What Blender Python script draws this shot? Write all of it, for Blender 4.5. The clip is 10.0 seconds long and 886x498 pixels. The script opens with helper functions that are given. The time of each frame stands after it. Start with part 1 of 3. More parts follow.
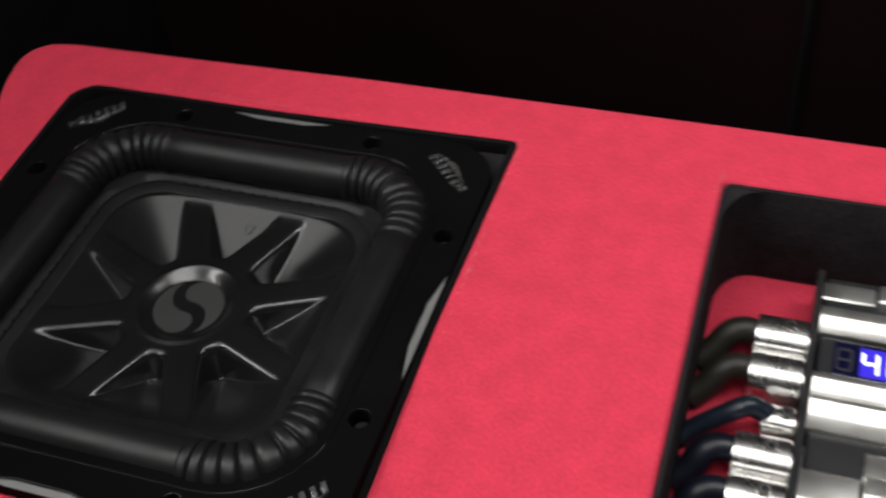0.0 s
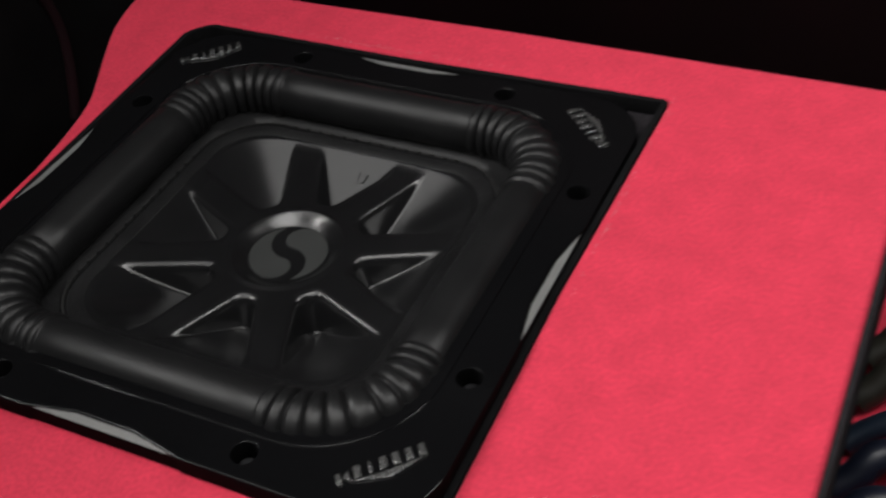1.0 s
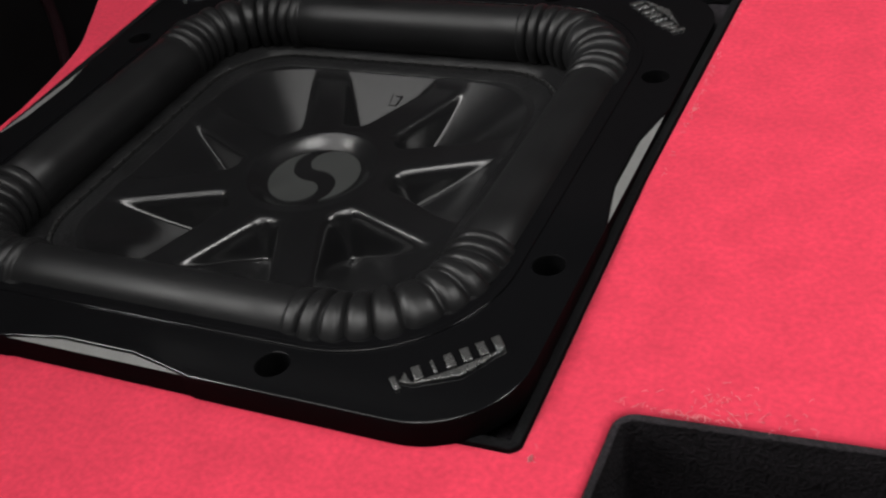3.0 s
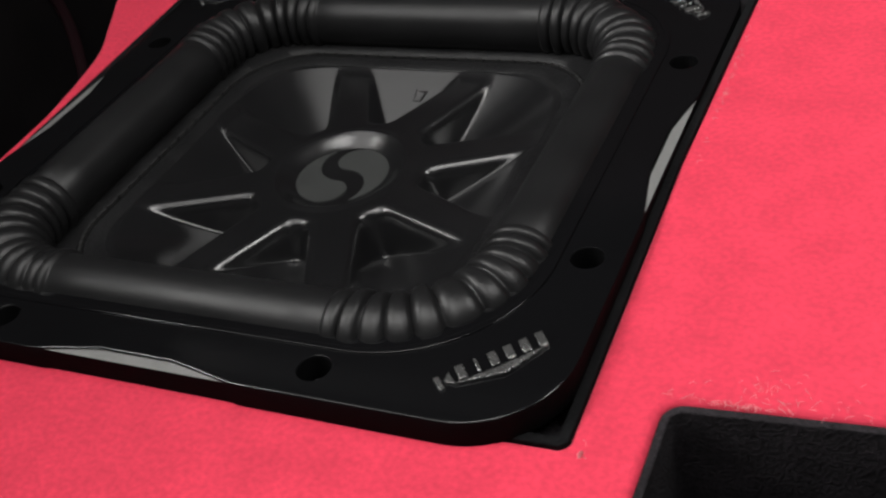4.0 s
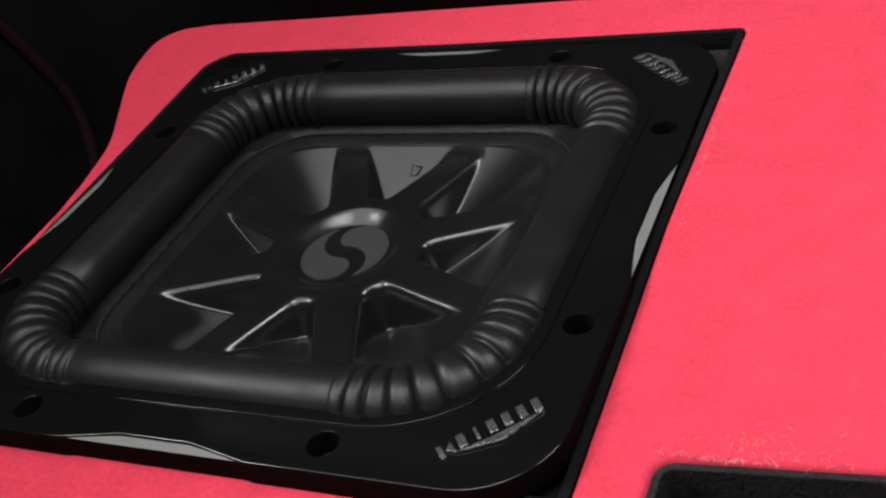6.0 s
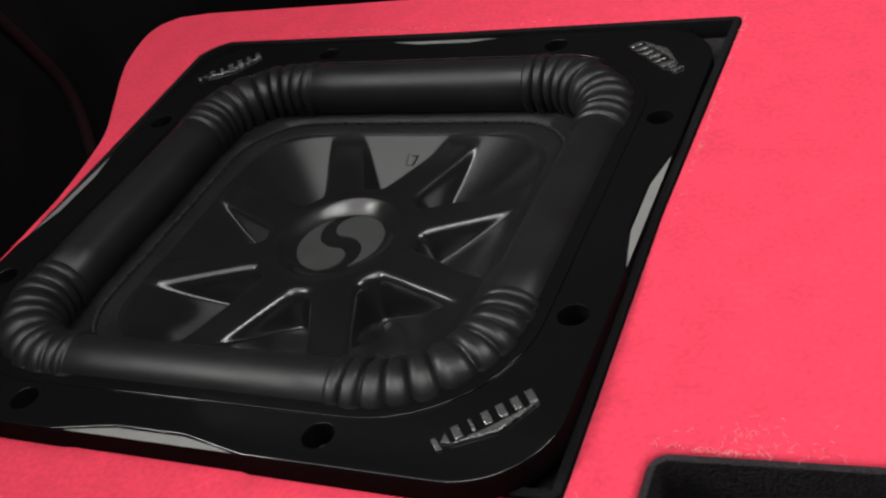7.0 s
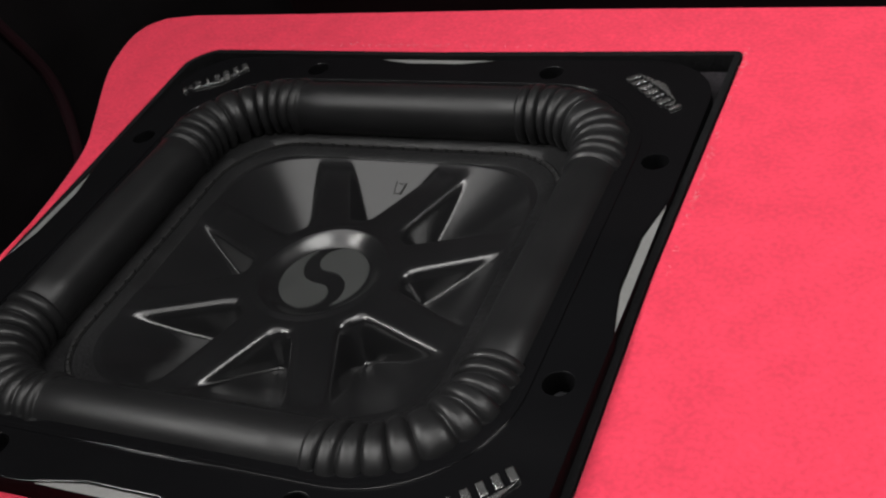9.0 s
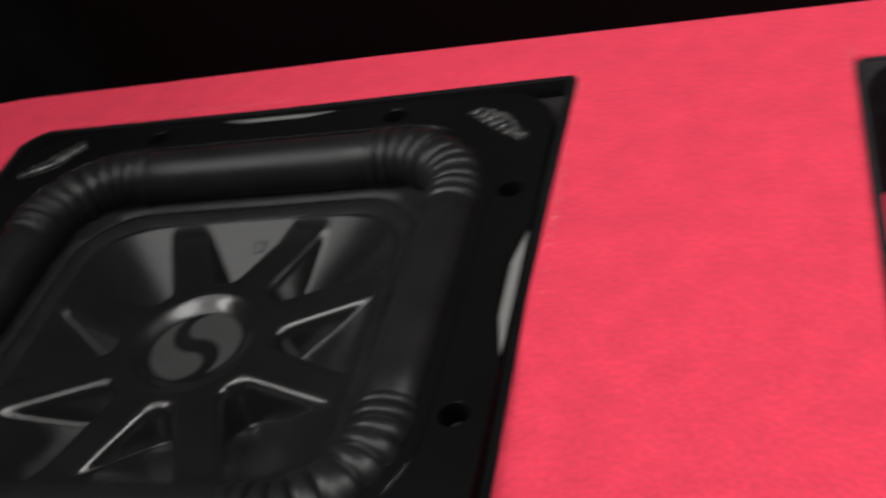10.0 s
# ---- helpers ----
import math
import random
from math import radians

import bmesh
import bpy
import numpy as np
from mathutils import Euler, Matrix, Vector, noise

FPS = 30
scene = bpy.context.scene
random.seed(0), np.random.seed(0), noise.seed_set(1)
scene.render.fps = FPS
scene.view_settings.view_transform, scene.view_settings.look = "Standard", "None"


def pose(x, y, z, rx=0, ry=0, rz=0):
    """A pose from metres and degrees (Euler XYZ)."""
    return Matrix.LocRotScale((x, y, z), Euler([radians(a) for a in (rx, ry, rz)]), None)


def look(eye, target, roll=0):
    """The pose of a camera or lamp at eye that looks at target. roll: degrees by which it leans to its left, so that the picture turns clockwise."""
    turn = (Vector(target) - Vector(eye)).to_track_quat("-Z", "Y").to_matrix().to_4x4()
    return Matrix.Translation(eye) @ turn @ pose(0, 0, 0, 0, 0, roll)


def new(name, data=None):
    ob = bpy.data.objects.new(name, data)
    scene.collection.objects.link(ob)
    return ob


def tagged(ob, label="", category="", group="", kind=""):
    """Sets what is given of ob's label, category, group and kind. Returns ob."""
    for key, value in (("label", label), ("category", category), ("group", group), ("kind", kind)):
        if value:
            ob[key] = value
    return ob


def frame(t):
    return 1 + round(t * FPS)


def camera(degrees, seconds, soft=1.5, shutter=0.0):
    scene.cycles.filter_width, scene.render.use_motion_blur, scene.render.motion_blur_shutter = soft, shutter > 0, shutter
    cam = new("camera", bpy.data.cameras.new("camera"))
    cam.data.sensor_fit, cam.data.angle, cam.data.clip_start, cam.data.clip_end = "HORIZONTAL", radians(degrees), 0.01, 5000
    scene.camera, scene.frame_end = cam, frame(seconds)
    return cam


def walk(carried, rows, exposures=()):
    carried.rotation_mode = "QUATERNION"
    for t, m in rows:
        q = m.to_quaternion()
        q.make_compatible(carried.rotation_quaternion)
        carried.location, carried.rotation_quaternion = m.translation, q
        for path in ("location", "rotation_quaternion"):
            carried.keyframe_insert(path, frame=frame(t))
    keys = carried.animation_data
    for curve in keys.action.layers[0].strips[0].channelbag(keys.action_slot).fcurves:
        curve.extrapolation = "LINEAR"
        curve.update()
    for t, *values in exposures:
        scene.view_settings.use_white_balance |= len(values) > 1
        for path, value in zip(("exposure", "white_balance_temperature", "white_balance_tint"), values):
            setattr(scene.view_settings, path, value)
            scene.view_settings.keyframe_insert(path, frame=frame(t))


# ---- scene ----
# ---- camera ----
cam = camera(41.93, 10.0, soft=2.3, shutter=0.8)
# seconds, eye, turn (degrees)
ROWS = [
    (0.0, 0.3371, -0.3932, 0.8808, 45.42, 4.73, 18.15),
    (0.2, 0.3370, -0.3810, 0.8690, 45.60, 4.62, 20.75),
    (0.5, 0.3340, -0.3736, 0.8425, 46.06, 5.00, 23.38),
    (1.0, 0.3166, -0.3776, 0.7837, 48.85, 5.46, 25.34),
    (1.5, 0.3000, -0.3865, 0.7250, 51.49, 6.77, 25.54),
    (2.0, 0.2895, -0.3850, 0.6711, 53.78, 6.89, 24.87),
    (2.5, 0.2839, -0.3740, 0.6525, 53.94, 7.69, 24.52),
    (4.0, 0.2676, -0.3720, 0.6539, 53.12, 10.46, 23.27),
    (4.5, 0.2753, -0.3736, 0.6536, 54.65, 12.18, 23.51),
    (5.0, 0.2814, -0.3769, 0.6595, 55.76, 13.50, 22.68),
    (5.5, 0.2828, -0.3796, 0.6673, 55.72, 13.46, 22.17),
    (7.0, 0.2847, -0.3769, 0.6730, 54.67, 13.56, 22.00),
    (7.5, 0.2863, -0.3762, 0.6737, 54.47, 13.62, 21.86),
    (8.0, 0.2853, -0.3771, 0.6777, 53.94, 13.53, 21.55),
    (8.5, 0.2709, -0.3591, 0.6954, 52.14, 12.89, 20.84),
    (9.0, 0.2793, -0.3413, 0.6960, 52.48, 12.16, 22.62),
    (9.5, 0.2678, -0.3461, 0.6956, 53.07, 12.30, 19.94),
    (10.0, 0.2672, -0.3508, 0.6960, 52.81, 13.15, 11.50),
]
EXPOSURES = [(0.0, -0.46), (0.2, -0.58), (0.5, -0.60), (1.0, -0.46), (2.5, -0.30), (4.0, -0.10), (5.5, 0.03), (8.0, 0.0), (9.0, -0.05), (10.0, -0.27)]
walk(cam, [(t, pose(x, y, z, rx, ry, rz)) for t, x, y, z, rx, ry, rz in ROWS], EXPOSURES)

# ---- light ----
world = bpy.data.worlds.new("world")
scene.world = world
world.use_nodes = True
world.node_tree.nodes["Background"].inputs[0].default_value = (0.9, 0.95, 1.0, 1)
world.node_tree.nodes["Background"].inputs[1].default_value = 0.02


def area(name, eye, target, sx, sy, power, colour=(1, 0.985, 0.965)):
    data = bpy.data.lights.new(name, "AREA")
    data.shape, data.size, data.size_y, data.energy, data.color = "RECTANGLE", sx, sy, power, colour
    ob = new(name, data)
    ob.matrix_world = look(eye, target)
    return ob


# unseen area lights, added for the highlights and the falloff, with no fixtures: one above the load bay, one behind
# the camera, and the strongest off to the near side, where the car's own side trim shades part of the board
area("cone_wall_light", (-0.80, -0.16, 1.90), (0.0, 0.0, 0.4), 0.9, 0.9, 4.9)
area("rear_strip_light", (-0.10, -1.00, 1.80), (-0.10, -0.10, 0.4), 1.8, 0.30, 5)
area("side_key_light", (-1.31, -0.50, 1.63), (0.20, 0.0, 0.4), 0.7, 0.5, 39)
# two more added fills, overhead and to the right, for glints on rib edges
area("rib_edge_fill_light", (0.16, -0.38, 1.75), (0.16, 0.0, 0.4), 0.9, 0.6, 12)
area("right_rib_fill_light", (0.80, 0.12, 1.42), (0.30, 0.0, 0.4), 0.45, 0.3, 6)

ZT = 0.40            # height of the loudspeaker frame's top face
# the red board leans by a little over two degrees against the loudspeaker; its own z is 0 on the top face
BOARD = Matrix.Translation((0, 0, ZT - 0.0045)) @ Matrix.Rotation(math.atan(0.040), 4, "X")
ZP = 0.0


# ---- materials ----
def material(name, colour, rough=0.5, metal=0.0, vary=0.0, scale=40.0, bump=0.0, bump_scale=300.0, coat=0.0,
             sheen=0.0, sheen_tint=(1, 1, 1), fine=0.0, emit=None, spec=0.5):
    """A node material: base colour varied at two scales, roughness mottled, fine relief."""
    m = bpy.data.materials.new(name)
    m.use_nodes = True
    nt = m.node_tree
    b = nt.nodes["Principled BSDF"]
    b.inputs["Base Color"].default_value = (*colour, 1)
    b.inputs["Roughness"].default_value = rough
    b.inputs["Metallic"].default_value = metal
    b.inputs["Specular IOR Level"].default_value = spec
    b.inputs["Coat Weight"].default_value = coat
    b.inputs["Coat Roughness"].default_value = 0.06
    b.inputs["Sheen Weight"].default_value = sheen
    b.inputs["Sheen Roughness"].default_value = 0.4
    b.inputs["Sheen Tint"].default_value = (*sheen_tint, 1)
    tc = nt.nodes.new("ShaderNodeTexCoord")
    if vary or fine:
        n1 = nt.nodes.new("ShaderNodeTexNoise")
        n1.inputs["Scale"].default_value, n1.inputs["Detail"].default_value = scale, 6
        n2 = nt.nodes.new("ShaderNodeTexNoise")
        n2.inputs["Scale"].default_value, n2.inputs["Detail"].default_value = bump_scale, 3
        mr1, mr2 = nt.nodes.new("ShaderNodeMapRange"), nt.nodes.new("ShaderNodeMapRange")
        for mr, n, amount in ((mr1, n1, vary), (mr2, n2, fine)):
            nt.links.new(tc.outputs["Object"], n.inputs["Vector"])
            nt.links.new(n.outputs["Fac"], mr.inputs["Value"])
            mr.inputs["From Min"].default_value, mr.inputs["From Max"].default_value = 0.3, 0.7
            mr.inputs["To Min"].default_value, mr.inputs["To Max"].default_value = 1 - amount, 1 + amount
        mul = nt.nodes.new("ShaderNodeMath")
        mul.operation = "MULTIPLY"
        nt.links.new(mr1.outputs[0], mul.inputs[0])
        nt.links.new(mr2.outputs[0], mul.inputs[1])
        vm = nt.nodes.new("ShaderNodeVectorMath")
        vm.operation = "SCALE"
        vm.inputs[0].default_value = colour
        nt.links.new(mul.outputs[0], vm.inputs["Scale"])
        nt.links.new(vm.outputs[0], b.inputs["Base Color"])
        rr = nt.nodes.new("ShaderNodeMapRange")
        rr.inputs["From Min"].default_value, rr.inputs["From Max"].default_value = 0.3, 0.7
        rr.inputs["To Min"].default_value, rr.inputs["To Max"].default_value = rough * 0.88, min(1, rough * 1.12)
        nt.links.new(n1.outputs["Fac"], rr.inputs["Value"])
        nt.links.new(rr.outputs[0], b.inputs["Roughness"])
    if bump:
        nb = nt.nodes.new("ShaderNodeTexNoise")
        nb.inputs["Scale"].default_value, nb.inputs["Detail"].default_value = bump_scale, 4
        bp = nt.nodes.new("ShaderNodeBump")
        bp.inputs["Strength"].default_value, bp.inputs["Distance"].default_value = bump, 0.001
        nt.links.new(tc.outputs["Object"], nb.inputs["Vector"])
        nt.links.new(nb.outputs["Fac"], bp.inputs["Height"])
        nt.links.new(bp.outputs[0], b.inputs["Normal"])
    if emit:
        b.inputs["Emission Color"].default_value = (*emit[0], 1)
        b.inputs["Emission Strength"].default_value = emit[1]
    return m


RED = material("red_suede", (0.66, 0.046, 0.086), 0.95, vary=0.085, scale=55, fine=0.10, bump=0.20, bump_scale=420,
               sheen=0.25, sheen_tint=(1, 0.35, 0.45), spec=0.1)
BLACK_CARPET = material("black_carpet", (0.019, 0.0168, 0.019), 0.95, vary=0.35, scale=60, fine=0.5, bump=0.9, bump_scale=700, spec=0.15)
LINER = material("black_felt_edging", (0.006, 0.006, 0.0065), 0.9, vary=0.3, scale=60, fine=0.4, bump=0.6, bump_scale=700, spec=0.1)
GLOSS = material("gloss_black_paint", (0.0045, 0.0045, 0.005), 0.10, vary=0.1, scale=20, bump=0.02, bump_scale=120)
EDGE = material("cast_frame_edge", (0.004, 0.004, 0.0043), 0.7, vary=0.2, scale=80, bump=0.2, bump_scale=500, spec=0.03)
SATIN = material("satin_black_cone", (0.0090, 0.0090, 0.0096), 0.205, vary=0.12, scale=30, fine=0.08, bump=0.06, bump_scale=1500, spec=0.78)
RUBBER = material("black_rubber", (0.0105, 0.0105, 0.0110), 0.38, vary=0.12, scale=40, fine=0.1, bump=0.10, bump_scale=1200, spec=0.35)
LEATHERETTE = material("black_leatherette", (0.0095, 0.0095, 0.0100), 0.36, vary=0.25, scale=50, fine=0.25, bump=0.55, bump_scale=600, spec=0.35)
THREAD = material("matt_black", (0.008, 0.008, 0.008), 0.8, vary=0.2, scale=200)
ALU = material("brushed_aluminium", (0.21, 0.21, 0.205), 0.45, metal=0.2, vary=0.06, scale=60, fine=0.06, bump=0.05, bump_scale=900)
EMBLEM = material("grey_emblem", (0.045, 0.047, 0.046), 0.5, metal=0.2, vary=0.06, scale=80, fine=0.05, bump=0.05, bump_scale=1200)
CHROME = material("chrome", (0.85, 0.84, 0.82), 0.27, metal=1.0, vary=0.05, scale=60, bump=0.04, bump_scale=200)
BADGE = material("badge_chrome", (0.40, 0.40, 0.395), 0.26, metal=0.9, vary=0.08, scale=300)
HEATSINK = material("polished_aluminium", (0.86, 0.85, 0.81), 0.36, metal=1.0, vary=0.06, scale=50, bump=0.05, bump_scale=300)
DARK_PLASTIC = material("dark_plastic", (0.02, 0.02, 0.022), 0.35, vary=0.15, scale=40, bump=0.15, bump_scale=600)
OLIVE = material("olive_cable_jacket", (0.020, 0.018, 0.013), 0.5, vary=0.15, scale=90, bump=0.1, bump_scale=500)
NAVY = material("navy_cable_jacket", (0.006, 0.008, 0.018), 0.4, vary=0.15, scale=90, bump=0.1, bump_scale=500)
STEEL_BLUE = material("blue_black_cable_jacket", (0.010, 0.017, 0.030), 0.35, vary=0.15, scale=90, bump=0.1, bump_scale=500)
DISPLAY = material("display_glass", (0.006, 0.006, 0.03), 0.08, vary=0.1, scale=50)
DIGIT = material("lit_digit", (0.5, 0.5, 1.0), 0.3, vary=0.02, scale=50, emit=((0.75, 0.75, 1.0), 3.0))
GLOW = material("blue_backlight", (0.03, 0.02, 0.4), 0.3, vary=0.02, scale=50, emit=((0.06, 0.03, 1.0), 0.55))
UNLIT = material("unlit_digit", (0.026, 0.026, 0.034), 0.4, vary=0.05, scale=60)
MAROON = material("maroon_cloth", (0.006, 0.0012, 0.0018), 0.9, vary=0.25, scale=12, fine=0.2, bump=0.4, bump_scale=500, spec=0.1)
TRIM_BLACK = material("black_trim_plastic", (0.004, 0.0034, 0.0037), 0.6, vary=0.2, scale=15, fine=0.1, bump=0.2, bump_scale=350, spec=0.12)
TRIM_GLOW = material("red_glow_tint", (0.011, 0.0014, 0.0032), 0.9, vary=0.2, scale=60, fine=0.2, bump=0.3, bump_scale=600, spec=0.2)
LINT = material("pale_lint", (0.70, 0.25, 0.27), 0.9, vary=0.2, scale=300, spec=0.1)
CONCRETE = material("garage_concrete", (0.10, 0.10, 0.10), 0.8, vary=0.2, scale=3, fine=0.2, bump=0.3, bump_scale=60)
DARK_WALL = material("garage_wall_paint", (0.12, 0.12, 0.125), 0.8, vary=0.15, scale=3, fine=0.1, bump=0.2, bump_scale=80)


# ---- building helpers ----
def empty(name, label="", category="", group="", kind="", at=(0, 0, 0)):
    ob = new(name)
    ob.empty_display_size = 0.02
    ob.location = at
    return tagged(ob, label, category, group, kind)


def finish(name, mesh, mat, parent=None, label="", smooth=False, angle=None):
    mesh.materials.append(mat) if not mesh.materials else None
    if smooth:
        mesh.polygons.foreach_set("use_smooth", [True] * len(mesh.polygons))
        if angle:
            mesh.set_sharp_from_angle(angle=radians(angle))
    ob = new(name, mesh)
    if parent:
        ob.parent = parent
    return tagged(ob, label)


def part(name, bm, mat, parent=None, label="", smooth=False, angle=35):
    """Links a bmesh as one mesh object under a thing or a part."""
    mesh = bpy.data.meshes.new(name)
    bmesh.ops.recalc_face_normals(bm, faces=bm.faces)
    bm.to_mesh(mesh)
    bm.free()
    return finish(name, mesh, mat, parent, label, smooth, angle)


def box(lo, hi, bevel=0.0, segments=2):
    bm = bmesh.new()
    c = [(a + b) / 2 for a, b in zip(lo, hi)]
    s = [b - a for a, b in zip(lo, hi)]
    bmesh.ops.create_cube(bm, size=1, matrix=Matrix.Translation(c) @ Matrix.Diagonal((*s, 1)))
    if bevel:
        bmesh.ops.bevel(bm, geom=bm.edges[:], offset=bevel, segments=segments, affect="EDGES", profile=0.5)
    return bm


def plate(name, loops, z0, z1, mat, bevel=0.0, parent=None, label="", res=3):
    """A flat plate between two heights, with an outline and holes, its rims rounded."""
    cu = bpy.data.curves.new(name, "CURVE")
    cu.dimensions, cu.fill_mode = "2D", "BOTH"
    for loop in loops:
        sp = cu.splines.new("POLY")
        sp.points.add(len(loop) - 1)
        for p, (x, y) in zip(sp.points, loop):
            p.co = (x, y, 0, 1)
        sp.use_cyclic_u = True
    cu.extrude = (z1 - z0) / 2 - bevel
    cu.bevel_depth, cu.bevel_resolution, cu.offset = bevel, res, -bevel
    tmp = new("tmp", cu)
    bpy.context.view_layer.update()
    mesh = bpy.data.meshes.new_from_object(tmp.evaluated_get(bpy.context.evaluated_depsgraph_get()))
    bpy.data.objects.remove(tmp)
    bpy.data.curves.remove(cu)
    mesh.name = name
    mesh.materials.clear()
    mesh.transform(Matrix.Translation((0, 0, (z0 + z1) / 2)))
    return finish(name, mesh, mat, parent, label, True, 40)


def rounded(hx, hy, r, n=10, cx=0.0, cy=0.0):
    """A rectangle's outline with round corners, counter-clockwise. r: one radius, or one for each corner from +x+y on."""
    rs = r if isinstance(r, (list, tuple)) else [r] * 4
    out = []
    for k, (sx, sy) in enumerate(((1, 1), (-1, 1), (-1, -1), (1, -1))):
        for i in range(n + 1):
            a = math.pi / 2 * (k + i / n)
            out.append((cx + sx * (hx - rs[k]) + rs[k] * math.cos(a), cy + sy * (hy - rs[k]) + rs[k] * math.sin(a)))
    return out


def circle(cx, cy, r, n=20):
    return [(cx + r * math.cos(2 * math.pi * i / n), cy + r * math.sin(2 * math.pi * i / n)) for i in range(n)]


def tube(points, radius, sides=14, cap=True, closed=False):
    """A bmesh tube along points. radius: a number, or one for each point."""
    bm = bmesh.new()
    pts = [Vector(p) for p in points]
    n = len(pts)
    rings, side = [], None
    for i, p in enumerate(pts):
        a, b = (pts[i - 1], pts[(i + 1) % n]) if closed else (pts[max(0, i - 1)], pts[min(n - 1, i + 1)])
        t = (b - a).normalized()
        ref = Vector((0, 0, 1)) if abs(t.z) < 0.9 else Vector((0, 1, 0))
        u = t.cross(ref).normalized()
        v = u.cross(t)
        r = radius[i] if isinstance(radius, (list, tuple)) else radius
        rings.append([bm.verts.new(p + r * (math.cos(2 * math.pi * k / sides) * u + math.sin(2 * math.pi * k / sides) * v)) for k in range(sides)])
    for i in range(n if closed else n - 1):
        ra, rb = rings[i], rings[(i + 1) % n]
        for k in range(sides):
            bm.faces.new((ra[k], ra[(k + 1) % sides], rb[(k + 1) % sides], rb[k]))
    if cap and not closed:
        bm.faces.new(rings[0])
        bm.faces.new(rings[-1])
    return bm


def spline(points, n=24):
    """A smooth line through points (Catmull-Rom)."""
    p = [Vector(q) for q in points]
    p = [2 * p[0] - p[1]] + p + [2 * p[-1] - p[-2]]
    out = []
    for i in range(1, len(p) - 2):
        for k in range(n):
            t = k / n
            out.append(0.5 * (2 * p[i] + (p[i + 1] - p[i - 1]) * t + (2 * p[i - 1] - 5 * p[i] + 4 * p[i + 1] - p[i + 2]) * t * t
                              + (3 * p[i] - p[i - 1] - 3 * p[i + 1] + p[i + 2]) * t ** 3))
    return out + [p[-2]]


# ---- the garage and the car's load bay ----
def slab(name, lo, hi, mat, label, category):
    return tagged(part(name, box(lo, hi), mat), label, category, kind="structure")


slab("ground", (-4, -4, -0.70), (4, 4, -0.60), CONCRETE, "grey concrete garage floor under the car", "floor")
slab("wall_south", (-4, -4.1, -0.6), (4, -4, 2.6), DARK_WALL, "dark painted garage wall behind the car", "wall")
slab("wall_north", (-4, 4, -0.6), (4, 4.1, 2.6), DARK_WALL, "dark painted garage wall before the car", "wall")
slab("wall_west", (-4.1, -4, -0.6), (-4, 4, 2.6), DARK_WALL, "dark painted garage wall beside the car", "wall")
slab("wall_east", (4, -4, -0.6), (4.1, 4, 2.6), DARK_WALL, "dark painted garage wall on the far side", "wall")
slab("ceiling", (-4, -4, 2.6), (4, 4, 2.7), DARK_WALL, "dark garage ceiling above the car", "ceiling")
slab("load_bay_floor", (-0.62, -0.42, -0.06), (1.15, 0.75, 0.0), BLACK_CARPET, "black carpeted floor of the car's load bay", "floor")
slab("side_trim_east", (1.0, -0.42, 0.0), (1.06, 0.75, 0.95), TRIM_BLACK, "black plastic side trim of the load bay", "trim")
# added out of view: a black slab that keeps the gloss reflections dark
slab("unseen_roof_slab", (-0.62, 0.42, 1.02), (1.15, 1.6, 1.06), TRIM_BLACK, "unseen black slab overhead that darkens what the gloss frame reflects", "ceiling")

# seat back behind the panel: two maroon cushions with a dark gap
def seat_back(x0, x1):
    seat = empty("rear_seat_back", "dark maroon cloth rear seat back behind the red panel", "seat back", at=((x0 + x1) / 2, 0.52, 0.0), group="rear seat backs")
    w = (x1 - x0) / 2
    bm = box((-w, -0.05, 0.02), (w, 0.07, 0.80), 0.04, 4)
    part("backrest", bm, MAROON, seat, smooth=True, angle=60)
    for sx in (-0.6, 0.6):
        part("bolster_seam", tube([(sx * w, -0.052, 0.06), (sx * w, -0.052, 0.76)], 0.004, 8), TRIM_BLACK, seat, "black piped seam")
    return seat


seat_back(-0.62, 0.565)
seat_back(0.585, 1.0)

# curved side trim beside the panel
def side_trim():
    prof = spline([(-0.30, -0.42, 0), (-0.31, -0.15, 0), (-0.345, 0.05, 0), (-0.355, 0.22, 0), (-0.31, 0.40, 0), (-0.30, 0.50, 0)], 10)
    bm = bmesh.new()
    rows = []
    for k in range(9):
        f = k / 8
        lean = -0.10 * f * f
        rows.append([bm.verts.new((p.x + lean, p.y, f * 0.85)) for p in prof])
    rows2 = [[bm.verts.new((v.co.x - 0.03, v.co.y, v.co.z)) for v in r] for r in rows]
    n = len(prof)
    for k in range(8):
        for i in range(n - 1):
            bm.faces.new((rows[k][i], rows[k][i + 1], rows[k + 1][i + 1], rows[k + 1][i]))
            bm.faces.new((rows2[k][i], rows2[k + 1][i], rows2[k + 1][i + 1], rows2[k][i + 1]))
    for i in range(n - 1):
        bm.faces.new((rows[8][i], rows[8][i + 1], rows2[8][i + 1], rows2[8][i]))
        bm.faces.new((rows[0][i], rows2[0][i], rows2[0][i + 1], rows[0][i + 1]))
    return tagged(part("side_trim_west", bm, TRIM_BLACK, smooth=True), "black curved plastic wheel-arch trim beside the panel", "trim", kind="structure")


side_trim()

# added strip, coloured as the red glow that falls on the curved trim
def trim_red_glow():
    pts = []
    for y, z in ((0.150, 0.52), (0.192, 0.43), (0.214, 0.374), (0.224, 0.339), (0.221, 0.305), (0.205, 0.26), (0.170, 0.19)):
        pts.append((-0.3525 - 0.10 * (z / 0.85) ** 2, y, z))
    return tagged(part("trim_red_glow", tube(spline(pts, 8), 0.0045, 10), TRIM_GLOW, smooth=True), "added dark red strip that paints the red glow on the black side trim", "trim", kind="structure")


trim_red_glow()

